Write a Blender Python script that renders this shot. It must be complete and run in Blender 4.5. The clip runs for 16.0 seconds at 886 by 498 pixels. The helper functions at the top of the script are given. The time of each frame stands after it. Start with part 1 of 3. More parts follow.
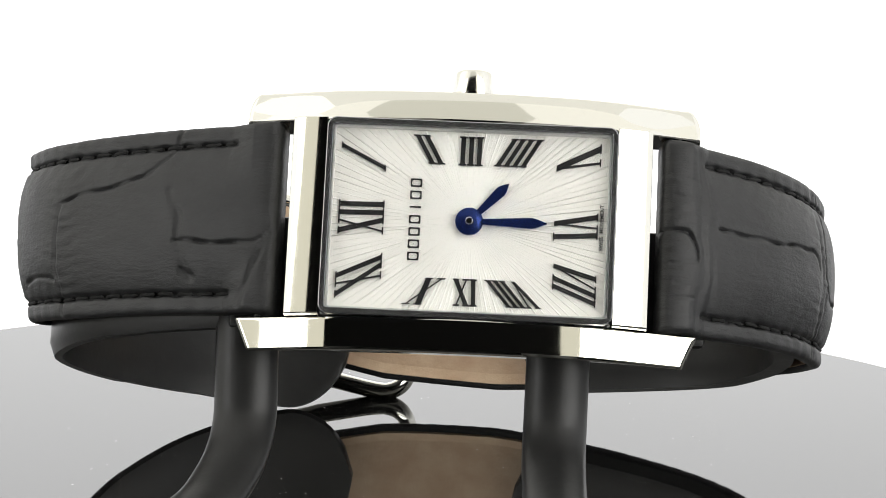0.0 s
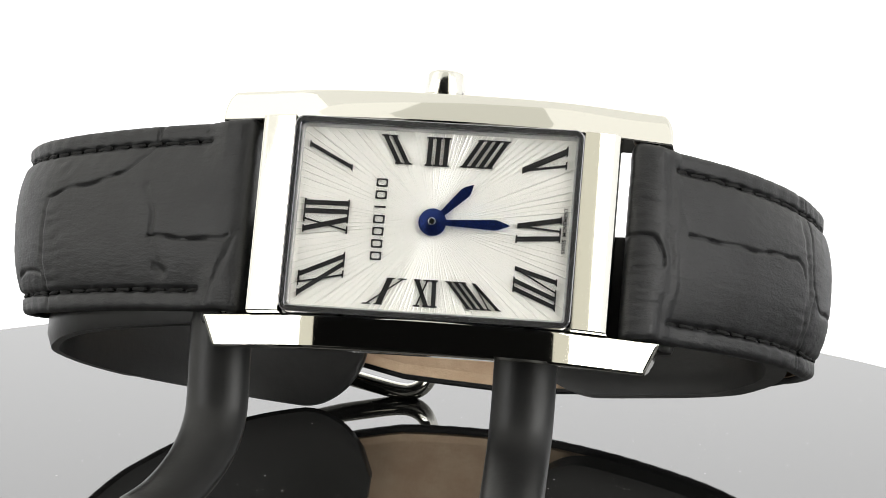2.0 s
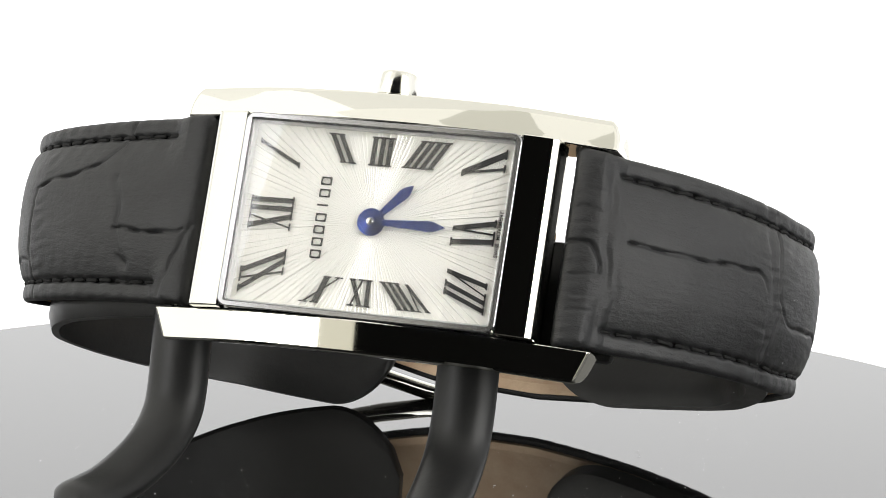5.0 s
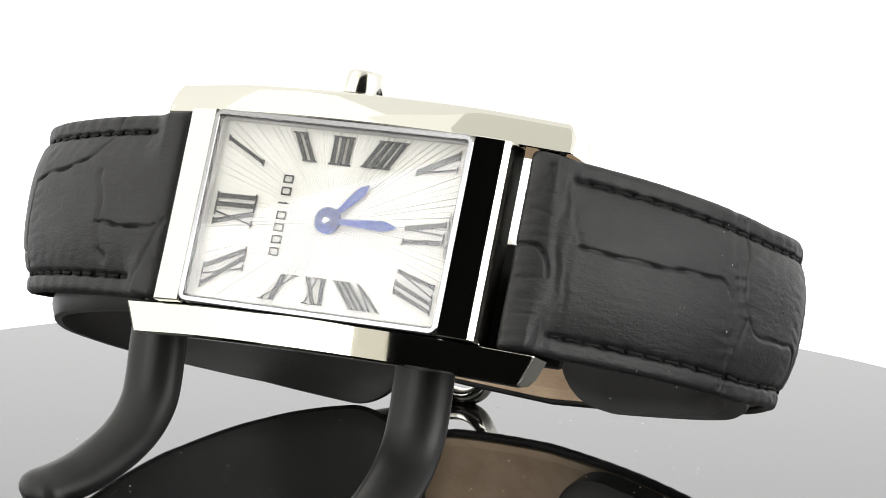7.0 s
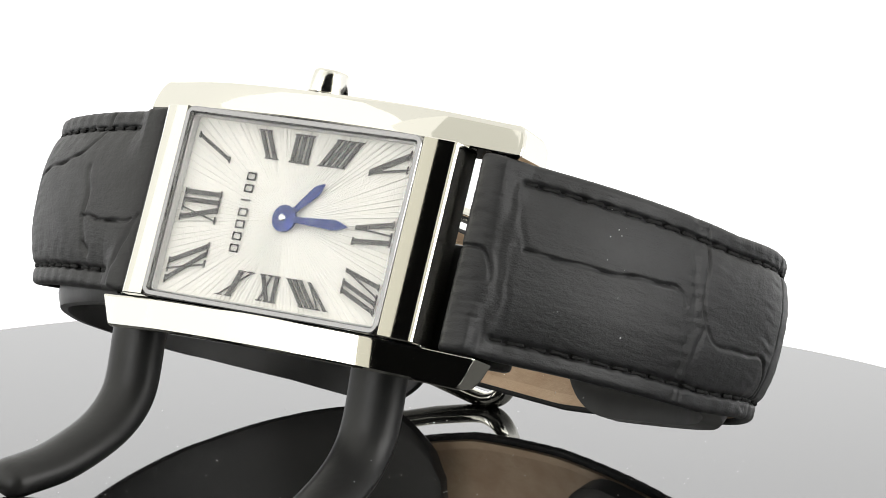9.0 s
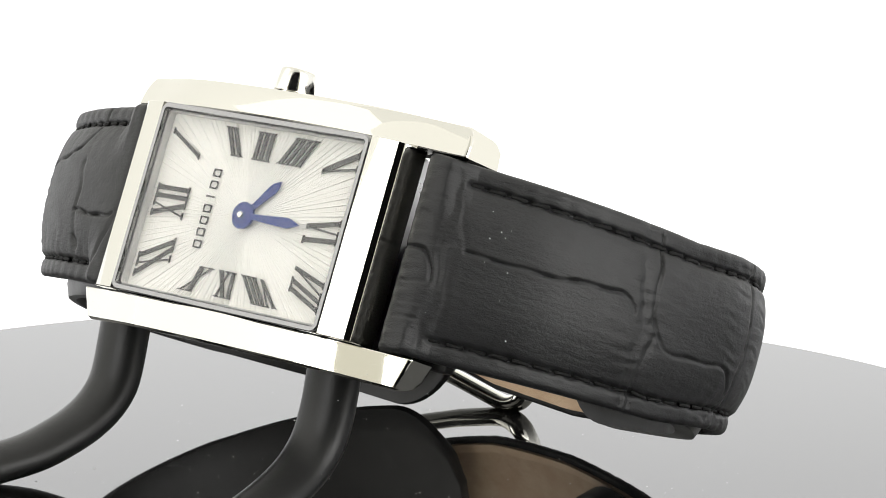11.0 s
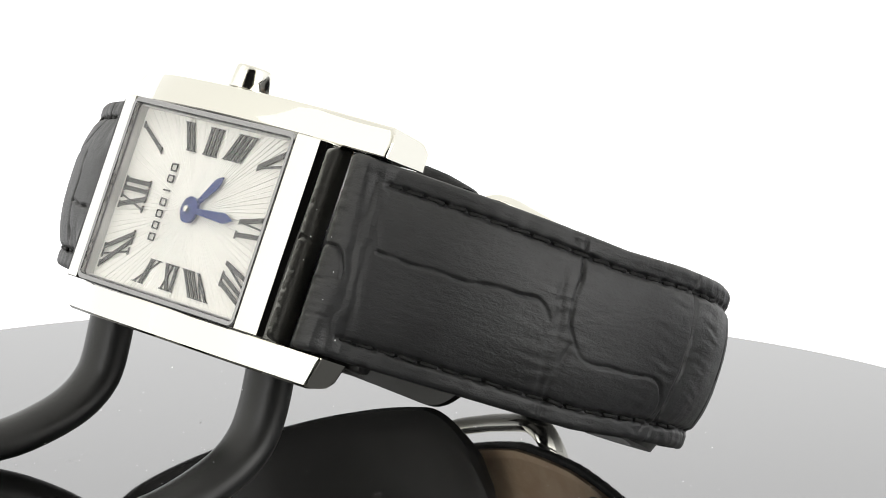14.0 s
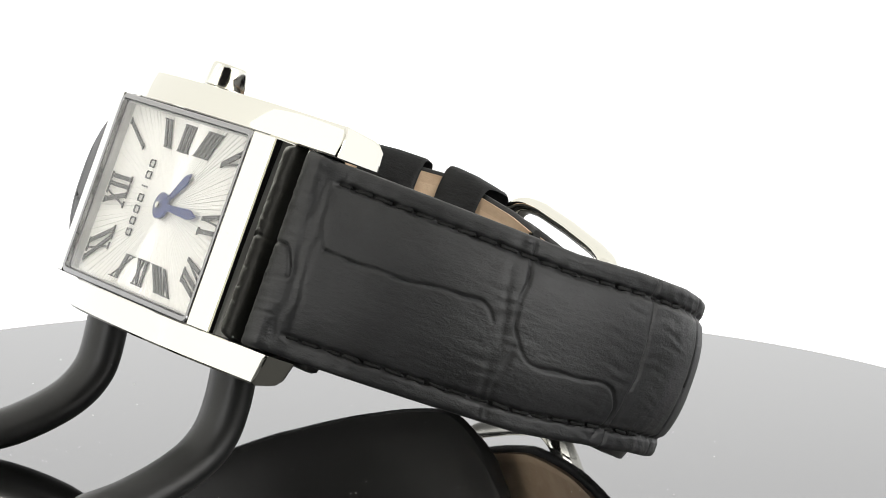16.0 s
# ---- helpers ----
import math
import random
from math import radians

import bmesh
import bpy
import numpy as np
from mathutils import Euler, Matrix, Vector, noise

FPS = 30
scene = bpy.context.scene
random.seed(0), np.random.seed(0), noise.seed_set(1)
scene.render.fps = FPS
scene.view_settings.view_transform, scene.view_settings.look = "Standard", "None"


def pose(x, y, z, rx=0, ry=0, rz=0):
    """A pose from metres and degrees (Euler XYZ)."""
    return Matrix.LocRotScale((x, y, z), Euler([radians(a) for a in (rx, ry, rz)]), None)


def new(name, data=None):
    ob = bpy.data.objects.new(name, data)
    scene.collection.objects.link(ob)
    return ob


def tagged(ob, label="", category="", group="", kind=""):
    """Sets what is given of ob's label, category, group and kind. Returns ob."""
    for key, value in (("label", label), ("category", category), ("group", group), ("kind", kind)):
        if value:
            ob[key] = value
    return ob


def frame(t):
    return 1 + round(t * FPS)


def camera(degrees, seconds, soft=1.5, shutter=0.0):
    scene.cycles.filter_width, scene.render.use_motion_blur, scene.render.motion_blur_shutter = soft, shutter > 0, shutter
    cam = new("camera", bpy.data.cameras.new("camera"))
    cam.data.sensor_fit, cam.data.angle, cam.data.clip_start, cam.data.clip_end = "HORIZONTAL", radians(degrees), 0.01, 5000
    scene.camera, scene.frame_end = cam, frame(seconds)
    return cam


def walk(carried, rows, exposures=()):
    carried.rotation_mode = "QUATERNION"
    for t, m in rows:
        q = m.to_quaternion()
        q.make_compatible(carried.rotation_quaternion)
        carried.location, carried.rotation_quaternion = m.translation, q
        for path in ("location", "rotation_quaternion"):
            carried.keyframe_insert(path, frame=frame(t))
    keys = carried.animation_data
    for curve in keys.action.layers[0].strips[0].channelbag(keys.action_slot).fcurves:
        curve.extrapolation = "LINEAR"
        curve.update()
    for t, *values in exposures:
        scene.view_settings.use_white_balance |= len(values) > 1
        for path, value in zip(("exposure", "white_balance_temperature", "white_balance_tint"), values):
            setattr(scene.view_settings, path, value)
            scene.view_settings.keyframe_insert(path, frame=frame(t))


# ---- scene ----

# ------------------------------------------------------------------ camera
cam = camera(16.73, 16.0, 0.7)
CAM = pose(0.0062, -0.2846, 0.06855, 80.17, -1.05, 0.18)
walk(cam, [(0.0, CAM), (16.0, CAM)], exposures=[(0.0, 0.0), (16.0, 0.0)])

# ------------------------------------------------------------------ world and light
MM = 0.001
world = bpy.data.worlds.new("studio")
scene.world = world
world.use_nodes = True
world.node_tree.nodes["Background"].inputs[0].default_value = (0.9, 0.92, 1.0, 1)
world.node_tree.nodes["Background"].inputs[1].default_value = 0.004
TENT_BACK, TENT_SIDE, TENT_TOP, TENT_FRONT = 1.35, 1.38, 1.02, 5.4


# ------------------------------------------------------------------ materials
def material(name, color, rough=0.5, metal=0.0, **more):
    m = bpy.data.materials.new(name)
    m.use_nodes = True
    b = m.node_tree.nodes["Principled BSDF"]
    b.inputs["Base Color"].default_value = (*color, 1)
    b.inputs["Roughness"].default_value = rough
    b.inputs["Metallic"].default_value = metal
    for k, v in more.items():
        b.inputs[k.replace("_", " ")].default_value = v
    return m


def add(m, kind, **props):
    n = m.node_tree.nodes.new(kind)
    for k, v in props.items():
        if k in n.inputs:
            n.inputs[k].default_value = v
        else:
            n.inputs[k.replace("_", " ")].default_value = v
    return n


def noise_mix(m, dark, light, scale, detail=6.0, low=0.35, high=0.65):
    """Base colour that wanders between two tones at a given scale."""
    t = m.node_tree
    co = t.nodes.new("ShaderNodeTexCoord")
    n = add(m, "ShaderNodeTexNoise", Scale=scale, Detail=detail, Roughness=0.6)
    r = t.nodes.new("ShaderNodeValToRGB")
    r.color_ramp.elements[0].position, r.color_ramp.elements[1].position = low, high
    r.color_ramp.elements[0].color, r.color_ramp.elements[1].color = (*dark, 1), (*light, 1)
    t.links.new(co.outputs["Object"], n.inputs["Vector"])
    t.links.new(n.outputs["Fac"], r.inputs["Fac"])
    t.links.new(r.outputs["Color"], t.nodes["Principled BSDF"].inputs["Base Color"])
    return n


def relief(m, scale, depth, strength=0.5, stretch=(1, 1, 1), detail=5.0):
    """Fine bump; depth in metres."""
    t = m.node_tree
    b = t.nodes["Principled BSDF"]
    co = t.nodes.new("ShaderNodeTexCoord")
    mp = t.nodes.new("ShaderNodeMapping")
    mp.inputs["Scale"].default_value = stretch
    n = add(m, "ShaderNodeTexNoise", Scale=scale, Detail=detail, Roughness=0.65)
    bump = add(m, "ShaderNodeBump", Strength=strength, Distance=depth)
    t.links.new(co.outputs["Object"], mp.inputs["Vector"])
    t.links.new(mp.outputs["Vector"], n.inputs["Vector"])
    t.links.new(n.outputs["Fac"], bump.inputs["Height"])
    old = b.inputs["Normal"].links
    if old:
        t.links.new(old[0].from_socket, bump.inputs["Normal"])
    t.links.new(bump.outputs["Normal"], b.inputs["Normal"])


def rough_mix(m, low, high, scale):
    t = m.node_tree
    co = t.nodes.new("ShaderNodeTexCoord")
    n = add(m, "ShaderNodeTexNoise", Scale=scale, Detail=4.0)
    r = t.nodes.new("ShaderNodeMapRange")
    r.inputs[3].default_value, r.inputs[4].default_value = low, high
    t.links.new(co.outputs["Object"], n.inputs["Vector"])
    t.links.new(n.outputs["Fac"], r.inputs[0])
    t.links.new(r.outputs[0], t.nodes["Principled BSDF"].inputs["Roughness"])


STEEL = material("polished_steel", (0.70, 0.69, 0.635), 0.04, 1.0)
rough_mix(STEEL, 0.025, 0.06, 900)
STEEL_CROWN = material("satin_steel_crown", (0.70, 0.69, 0.64), 0.13, 1.0)
rough_mix(STEEL_CROWN, 0.11, 0.15, 900)
STEEL_DARK = material("steel_case_back", (0.42, 0.42, 0.42), 0.28, 1.0)
rough_mix(STEEL_DARK, 0.2, 0.4, 600)
LEATHER = material("embossed_black_leather", (0.06, 0.06, 0.06), 0.62)
noise_mix(LEATHER, (0.0105, 0.0107, 0.0115), (0.0175, 0.0178, 0.019), 220)
LEATHER.node_tree.nodes["Principled BSDF"].inputs["Specular IOR Level"].default_value = 0.42
rough_mix(LEATHER, 0.40, 0.56, 500)
relief(LEATHER, 2200, 0.00012, 0.5, (0.8, 1.3, 0.9))
relief(LEATHER, 700, 0.0003, 0.27, (0.35, 1.7, 0.35), 6.0)
relief(LEATHER, 260, 0.0003, 0.2, (0.7, 1.6, 0.8))
THREAD = material("waxed_black_thread", (0.008, 0.008, 0.008), 0.75, 0.0, Specular_IOR_Level=0.25)
relief(THREAD, 3000, 0.0001, 0.8)
LINING = material("tan_leather_lining", (0.52, 0.36, 0.23), 0.6)
noise_mix(LINING, (0.48, 0.33, 0.215), (0.57, 0.42, 0.285), 300)
relief(LINING, 800, 0.0002, 0.6)
RUBBER = material("matt_black_plastic", (0.022, 0.022, 0.022), 0.42)
noise_mix(RUBBER, (0.013, 0.013, 0.013), (0.020, 0.020, 0.020), 150)
RUBBER.node_tree.nodes["Principled BSDF"].inputs["Specular IOR Level"].default_value = 0.3
rough_mix(RUBBER, 0.30, 0.42, 400)
relief(RUBBER, 1500, 0.00006, 0.4)
BLACK_GLOSS = material("black_acrylic", (0.006, 0.006, 0.006), 0.03, 0.0, IOR=1.5, Coat_Weight=0.38, Coat_Roughness=0.03)
DUST = material("dust", (0.82, 0.82, 0.82), 0.9)
GASKET = material("dark_polished_frame", (0.34, 0.34, 0.35), 0.12, 0.9)
REHAUT = material("brushed_rehaut", (0.55, 0.55, 0.54), 0.4, 0.3)
DIAL = material("silvered_dial", (0.90, 0.88, 0.82), 0.35, 0.05)
RAY = material("stamped_ray", (0.95, 0.94, 0.90), 0.33, 0.42)
noise_mix(DIAL, (0.92, 0.906, 0.86), (0.95, 0.936, 0.89), 400)
relief(DIAL, 6000, 0.00002, 0.3)
INK = material("black_print", (0.012, 0.012, 0.013), 0.35)
INK_GREY = material("grey_print", (0.02, 0.02, 0.02), 0.5)
BLUED = material("blued_steel", (0.016, 0.035, 0.17), 0.22, 0.75)
GLASS = bpy.data.materials.new("crystal_glass")
GLASS.use_nodes = True
clear = add(GLASS, "ShaderNodeBsdfTransparent", Color=(0.985, 0.985, 0.985, 1))
shine = add(GLASS, "ShaderNodeBsdfAnisotropic", Color=(1, 1, 1, 1), Roughness=0.0)
facing = add(GLASS, "ShaderNodeLayerWeight", Blend=0.5)
steep = add(GLASS, "ShaderNodeMath")
steep.operation, steep.inputs[1].default_value = "POWER", 5.0
angle_gloss = add(GLASS, "ShaderNodeMath")
angle_gloss.operation, angle_gloss.inputs[1].default_value, angle_gloss.inputs[2].default_value = "MULTIPLY_ADD", 0.96, 0.04
GLASS.node_tree.links.new(facing.outputs["Facing"], steep.inputs[0])
GLASS.node_tree.links.new(steep.outputs[0], angle_gloss.inputs[0])
blend = add(GLASS, "ShaderNodeMixShader")
for a, b in ((angle_gloss.outputs[0], blend.inputs[0]), (clear.outputs[0], blend.inputs[1]), (shine.outputs[0], blend.inputs[2]), (blend.outputs[0], GLASS.node_tree.nodes["Material Output"].inputs[0])):
    GLASS.node_tree.links.new(a, b)
# Near black so the wall behind the camera looks unlit despite the panels.
CLOTH_DARK = material("dark_room", (0.002, 0.002, 0.002), 0.9, 0.0, Specular_IOR_Level=0.1)
SLAB_DARK = material("dark_slab", (0.04, 0.04, 0.04), 0.7)
TABLE = material("grey_table", (0.14, 0.14, 0.14), 0.9, 0.0, Specular_IOR_Level=0.2)


def glow_fabric(name, color, strength):
    """White cloth that glows by its own emission in place of a lamp behind it."""
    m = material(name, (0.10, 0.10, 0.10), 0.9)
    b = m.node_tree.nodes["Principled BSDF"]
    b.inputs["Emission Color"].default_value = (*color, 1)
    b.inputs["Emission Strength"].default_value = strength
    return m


# Glow strengths and tints differ by panel to suit the reflections in the steel.
FAB_BACK = glow_fabric("glow_cloth_back", (1, 1, 1), TENT_BACK)
FAB_BACK_DIM = glow_fabric("glow_cloth_back_upper", (1, 0.985, 0.92), 1.12)
FAB_SIDE = glow_fabric("glow_cloth_side", (1, 1, 0.99), TENT_SIDE * 0.88)
FAB_TOP = glow_fabric("glow_cloth_top", (1, 0.985, 0.92), TENT_TOP)
FAB_FRONT = glow_fabric("glow_cloth_front", (1, 0.99, 0.96), TENT_FRONT)
FAB_FRONT_WEST = glow_fabric("glow_cloth_front_west", (1, 0.995, 0.985), TENT_FRONT * 0.75)
FAB_STRIP = glow_fabric("cream_glow_strip", (1, 0.96, 0.80), 0.84)
FAB_UPPER = glow_fabric("cream_glow_upper", (1, 0.98, 0.91), 1.16)
FAB_DIM = glow_fabric("cream_glow_dim", (1, 0.98, 0.87), 0.74)
FAB_WEST = glow_fabric("glow_cloth_west", (1, 0.985, 0.91), TENT_SIDE * 1.12)


# ------------------------------------------------------------------ mesh helpers
def soften(bm, angle=35):
    for f in bm.faces:
        f.smooth = True
    for f in bm.faces:
        if len(f.verts) > 8:
            f.smooth = False
            for e in f.edges:
                e.smooth = False
    lim = radians(angle)
    for e in bm.edges:
        if len(e.link_faces) == 2 and e.calc_face_angle(0) > lim:
            e.smooth = False


def part(name, bm, mat, parent=None, label="", place=None, angle=35):
    bmesh.ops.recalc_face_normals(bm, faces=bm.faces)
    soften(bm, angle)
    me = bpy.data.meshes.new(name)
    bm.to_mesh(me)
    bm.free()
    me.materials.append(mat)
    ob = new(name, me)
    ob.parent = parent
    if place is not None:
        ob.matrix_basis = place
    if label:
        ob["label"] = label
    return ob


def lathe(profile, steps=48):
    """Solid of revolution about z from (r, z) pairs."""
    bm = bmesh.new()
    rings = []
    for r, z in profile:
        if r < 1e-7:
            rings.append([bm.verts.new((0, 0, z))])
        else:
            rings.append([bm.verts.new((r * math.cos(2 * math.pi * i / steps), r * math.sin(2 * math.pi * i / steps), z)) for i in range(steps)])
    for a, b in zip(rings, rings[1:]):
        for i in range(steps):
            j = (i + 1) % steps
            q = [a[i % len(a)], a[j % len(a)], b[j % len(b)], b[i % len(b)]]
            q = list(dict.fromkeys(q))
            if len(q) > 2:
                bm.faces.new(q)
    return bm


def loft(sections, close=True, caps=True):
    """Skin through equal rings of points."""
    bm = bmesh.new()
    rows = [[bm.verts.new(p) for p in s] for s in sections]
    n = len(rows[0])
    for a, b in zip(rows, rows[1:]):
        for i in range(n if close else n - 1):
            j = (i + 1) % n
            bm.faces.new((a[i], a[j], b[j], b[i]))
    if caps and close:
        bm.faces.new(rows[0])
        bm.faces.new(rows[-1])
    return bm


def box(x0, x1, y0, y1, z0, z1, bevel=0.0, seg=2):
    bm = bmesh.new()
    bmesh.ops.create_cube(bm, size=1)
    for v in bm.verts:
        v.co = Vector(((x0 + x1) / 2 + v.co.x * (x1 - x0), (y0 + y1) / 2 + v.co.y * (y1 - y0), (z0 + z1) / 2 + v.co.z * (z1 - z0)))
    if bevel:
        bmesh.ops.bevel(bm, geom=bm.edges[:], offset=bevel, segments=seg, affect="EDGES", profile=0.5)
    return bm


def prism(points, z0, z1):
    """A flat outline in x, y with thickness."""
    bm = bmesh.new()
    lo = [bm.verts.new((x, y, z0)) for x, y in points]
    hi = [bm.verts.new((x, y, z1)) for x, y in points]
    n = len(points)
    for i in range(n):
        j = (i + 1) % n
        bm.faces.new((lo[i], lo[j], hi[j], hi[i]))
    bm.faces.new(hi)
    bm.faces.new(lo[::-1])
    return bm


def merge(a, b):
    me = bpy.data.meshes.new("joint")
    b.to_mesh(me)
    b.free()
    a.from_mesh(me)
    bpy.data.meshes.remove(me)
    return a


def tube(points, radius, wide=None, steps=20, up=Vector((1, 0, 0)), blunt=True):
    """A rod along points; radius across the bend, wide along up. Ends are rounded."""
    pts = [Vector(p) for p in points]
    wide = wide or radius
    rows = []
    n = len(pts)
    tang = [(pts[min(i + 1, n - 1)] - pts[max(i - 1, 0)]).normalized() for i in range(n)]
    spots = [(p, t, 1.0) for p, t in zip(pts, tang)]
    if blunt:
        cap = [(pts[0] - tang[0] * radius * math.sin(a), tang[0], math.cos(a)) for a in (1.45, 1.1, 0.75, 0.4)]
        cap2 = [(pts[-1] + tang[-1] * radius * math.sin(a), tang[-1], math.cos(a)) for a in (0.4, 0.75, 1.1, 1.45)]
        spots = cap + spots + cap2
    for p, t, k in spots:
        x = (up - t * up.dot(t)).normalized()
        y = t.cross(x)
        rows.append([p + x * (wide * k * math.cos(2 * math.pi * i / steps)) + y * (radius * k * math.sin(2 * math.pi * i / steps)) for i in range(steps)])
    return loft(rows)


def spline(ctrl, per=24):
    """Centripetal curve through control points."""
    p = [np.array(c, float) for c in ctrl]
    p = [2 * p[0] - p[1]] + p + [2 * p[-1] - p[-2]]
    out = []
    for i in range(1, len(p) - 2):
        a, b, c, d = p[i - 1], p[i], p[i + 1], p[i + 2]
        for k in range(per):
            t = k / per
            out.append(0.5 * (2 * b + (c - a) * t + (2 * a - 5 * b + 4 * c - d) * t * t + (3 * b - a - 3 * c + d) * t ** 3))
    out.append(p[-2])
    return np.array(out)


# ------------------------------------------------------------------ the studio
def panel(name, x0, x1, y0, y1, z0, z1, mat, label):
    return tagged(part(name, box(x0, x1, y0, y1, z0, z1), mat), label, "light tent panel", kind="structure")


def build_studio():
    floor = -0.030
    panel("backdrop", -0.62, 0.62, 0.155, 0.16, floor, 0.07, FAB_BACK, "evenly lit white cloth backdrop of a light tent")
    # Unseen dimmer glow, split off so the steel mirrors cream, not white.
    panel("backdrop_upper", -0.62, 0.62, 0.155, 0.16, 0.07, 1.00, FAB_BACK_DIM, "unseen dimmer glowing cream cloth above the backdrop of a light tent")
    # Unseen glowing sides and roof, added to light the watch.
    panel("wall_west", -0.625, -0.62, -0.36, 0.16, floor, 1.00, FAB_WEST, "unseen glowing white cloth side of a light tent")
    panel("wall_east", 0.62, 0.625, -0.36, 0.16, floor, 1.00, FAB_SIDE, "unseen glowing white cloth side of a light tent")
    panel("ceiling", -0.625, 0.625, -0.36, 0.16, 1.00, 1.005, FAB_TOP, "unseen glowing white cloth roof of a light tent")
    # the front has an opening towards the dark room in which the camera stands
    # Out of view, these two glow strongest to brighten dial and strap.
    panel("wall_front_west", -0.62, -0.325, -0.365, -0.36, floor, 0.36, FAB_FRONT_WEST, "unseen glowing white cloth beside the opening of a light tent")
    panel("wall_front_east", 0.14, 0.62, -0.365, -0.36, 0.02, 0.36, FAB_FRONT, "unseen glowing white cloth beside the opening of a light tent")
    # Unseen glowing panels, their tone set for the top rail's reflections.
    panel("wall_front_top", -0.23, 0.10, -0.365, -0.36, 0.36, 1.00, FAB_DIM, "unseen dimly glowing cream cloth above the opening of a light tent")
    panel("wall_upper_west", -0.62, -0.23, -0.365, -0.36, 0.36, 1.00, FAB_UPPER, "unseen glowing cream cloth above the side panel of a light tent")
    panel("wall_upper_east", 0.10, 0.62, -0.365, -0.36, 0.36, 1.00, FAB_UPPER, "unseen glowing cream cloth above the side panel of a light tent")
    # Unseen glowing strips that put cream edges in the steel's reflections.
    panel("glow_strip_west", -0.325, -0.26, -0.365, -0.36, floor, 0.36, FAB_STRIP, "added cream glow strip beside the opening, mirrored in the steel")
    panel("glow_strip_east", 0.095, 0.14, -0.365, -0.36, floor, 0.36, FAB_STRIP, "added cream glow strip beside the opening, mirrored in the steel")
    panel("wall_dark_room", -0.8, 0.8, -0.90, -0.895, floor, 1.00, CLOTH_DARK, "unseen wall behind the camera, coloured near black for an unlit room")
    # Added out of view so the crown's side does not mirror black.
    tagged(part("reflection_slab", box(0.36, 0.62, -0.02, 0.155, floor - 0.02, floor), TABLE), "unseen grey slab beside the turntable, mirrored in the crown", "table", kind="structure")
    # Added out of view to give the case ends a dark grey reflection.
    tagged(part("dark_reflection_slab", box(0.101, 0.618, -0.60, -0.021, floor - 0.06, floor - 0.03), SLAB_DARK), "unseen dark slab outside the tent, mirrored in the case ends", "table", kind="structure")
    # Outline is cut away at the right and front so reflections there stay dark.
    outline = [(-0.62, 0.155), (-0.62, -0.36), (-0.20, -0.36), (-0.12, -0.13), (0.10, -0.13), (0.10, 0.155)]
    tagged(part("table_top", prism(outline, floor - 0.02, floor), TABLE), "grey cloth-covered table under the turntable", "table", kind="structure")


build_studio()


# ------------------------------------------------------------------ turntable
DISC = 0.0686


def build_turntable():
    base = tagged(new("turntable"), "round glossy black turntable with dust on it", "turntable")
    top = part("platter", lathe([(0, 0), (DISC - 0.0006, 0), (DISC - 0.0002, -0.0002), (DISC, -0.0006), (DISC, -0.0050), (DISC - 0.001, -0.006), (0, -0.006)], 160), BLACK_GLOSS, base, "mirror-like black acrylic disc", None, 8)
    part("foot", lathe([(0, -0.0062), (0.055, -0.0062), (0.057, -0.029), (0.058, -0.030), (0, -0.030)], 96), RUBBER, base, "matt black turntable base")
    rng = random.Random(5)
    bm = bmesh.new()
    for _ in range(170):
        a, r = rng.uniform(0, 2 * math.pi), DISC * math.sqrt(rng.uniform(0.02, 0.27))
        s = rng.choice((0.025, 0.035, 0.045, 0.07)) * MM
        l = s * rng.choice((1, 1, 1.3, 2.0))
        m = pose(r * math.cos(a), r * math.sin(a), s * 0.1, 0, 0, rng.uniform(0, 180)) @ Matrix.Diagonal((l, s, s * 0.2, 1))
        bmesh.ops.create_icosphere(bm, subdivisions=1, radius=1, matrix=m)
    tagged(part("dust", bm, DUST, base, "specks of pale dust"), kind="stuff")
    return base


# ------------------------------------------------------------------ watch space: u along the strap, v towards the crown, w out of the dial
WATCH = Matrix(((0.9993, 0.0298, -0.0243, 0.0084), (-0.0334, 0.3599, -0.9324, -0.0288), (-0.0190, 0.9325, 0.3607, 0.02685), (0, 0, 0, 1)))

# outer line of the closed strap in u, w (mm), from the lower lug round the back to the upper lug
LOOP_PTS = [(16.4, -5.6), (16.9, -3.35), (19.2, -3.25), (22.2, -5.2), (27.0, -9.3), (31.1, -15.2), (33.45, -22), (33.75, -29), (31.3, -36.3), (25.6, -43.0), (15, -48.2), (3, -52), (-9, -54.2), (-20, -54), (-30, -50), (-37.6, -42),
            (-42.0, -33), (-43.45, -25.2), (-41.4, -18.2), (-37.4, -12.5), (-31.7, -8.5), (-26, -5.7), (-19.8, -3.5), (-17.0, -3.3), (-16.4, -5.6)]
LOOP = spline(LOOP_PTS, 40)
LOOP_S = np.concatenate([[0], np.cumsum(np.linalg.norm(np.diff(LOOP, axis=0), axis=1))])
LOOP_L = LOOP_S[-1]
LOOP_T = np.gradient(LOOP, LOOP_S, axis=0)
LOOP_T /= np.linalg.norm(LOOP_T, axis=1)[:, None]


def loop_at(s):
    """Point and outward normal of the loop at s mm from the lower lug."""
    s = np.asarray(s, float)
    p = np.stack([np.interp(s, LOOP_S, LOOP[:, k]) for k in (0, 1)], -1)
    t = np.stack([np.interp(s, LOOP_S, LOOP_T[:, k]) for k in (0, 1)], -1)
    t /= np.linalg.norm(t, axis=-1)[..., None]
    return p, np.stack([-t[..., 1], t[..., 0]], -1)


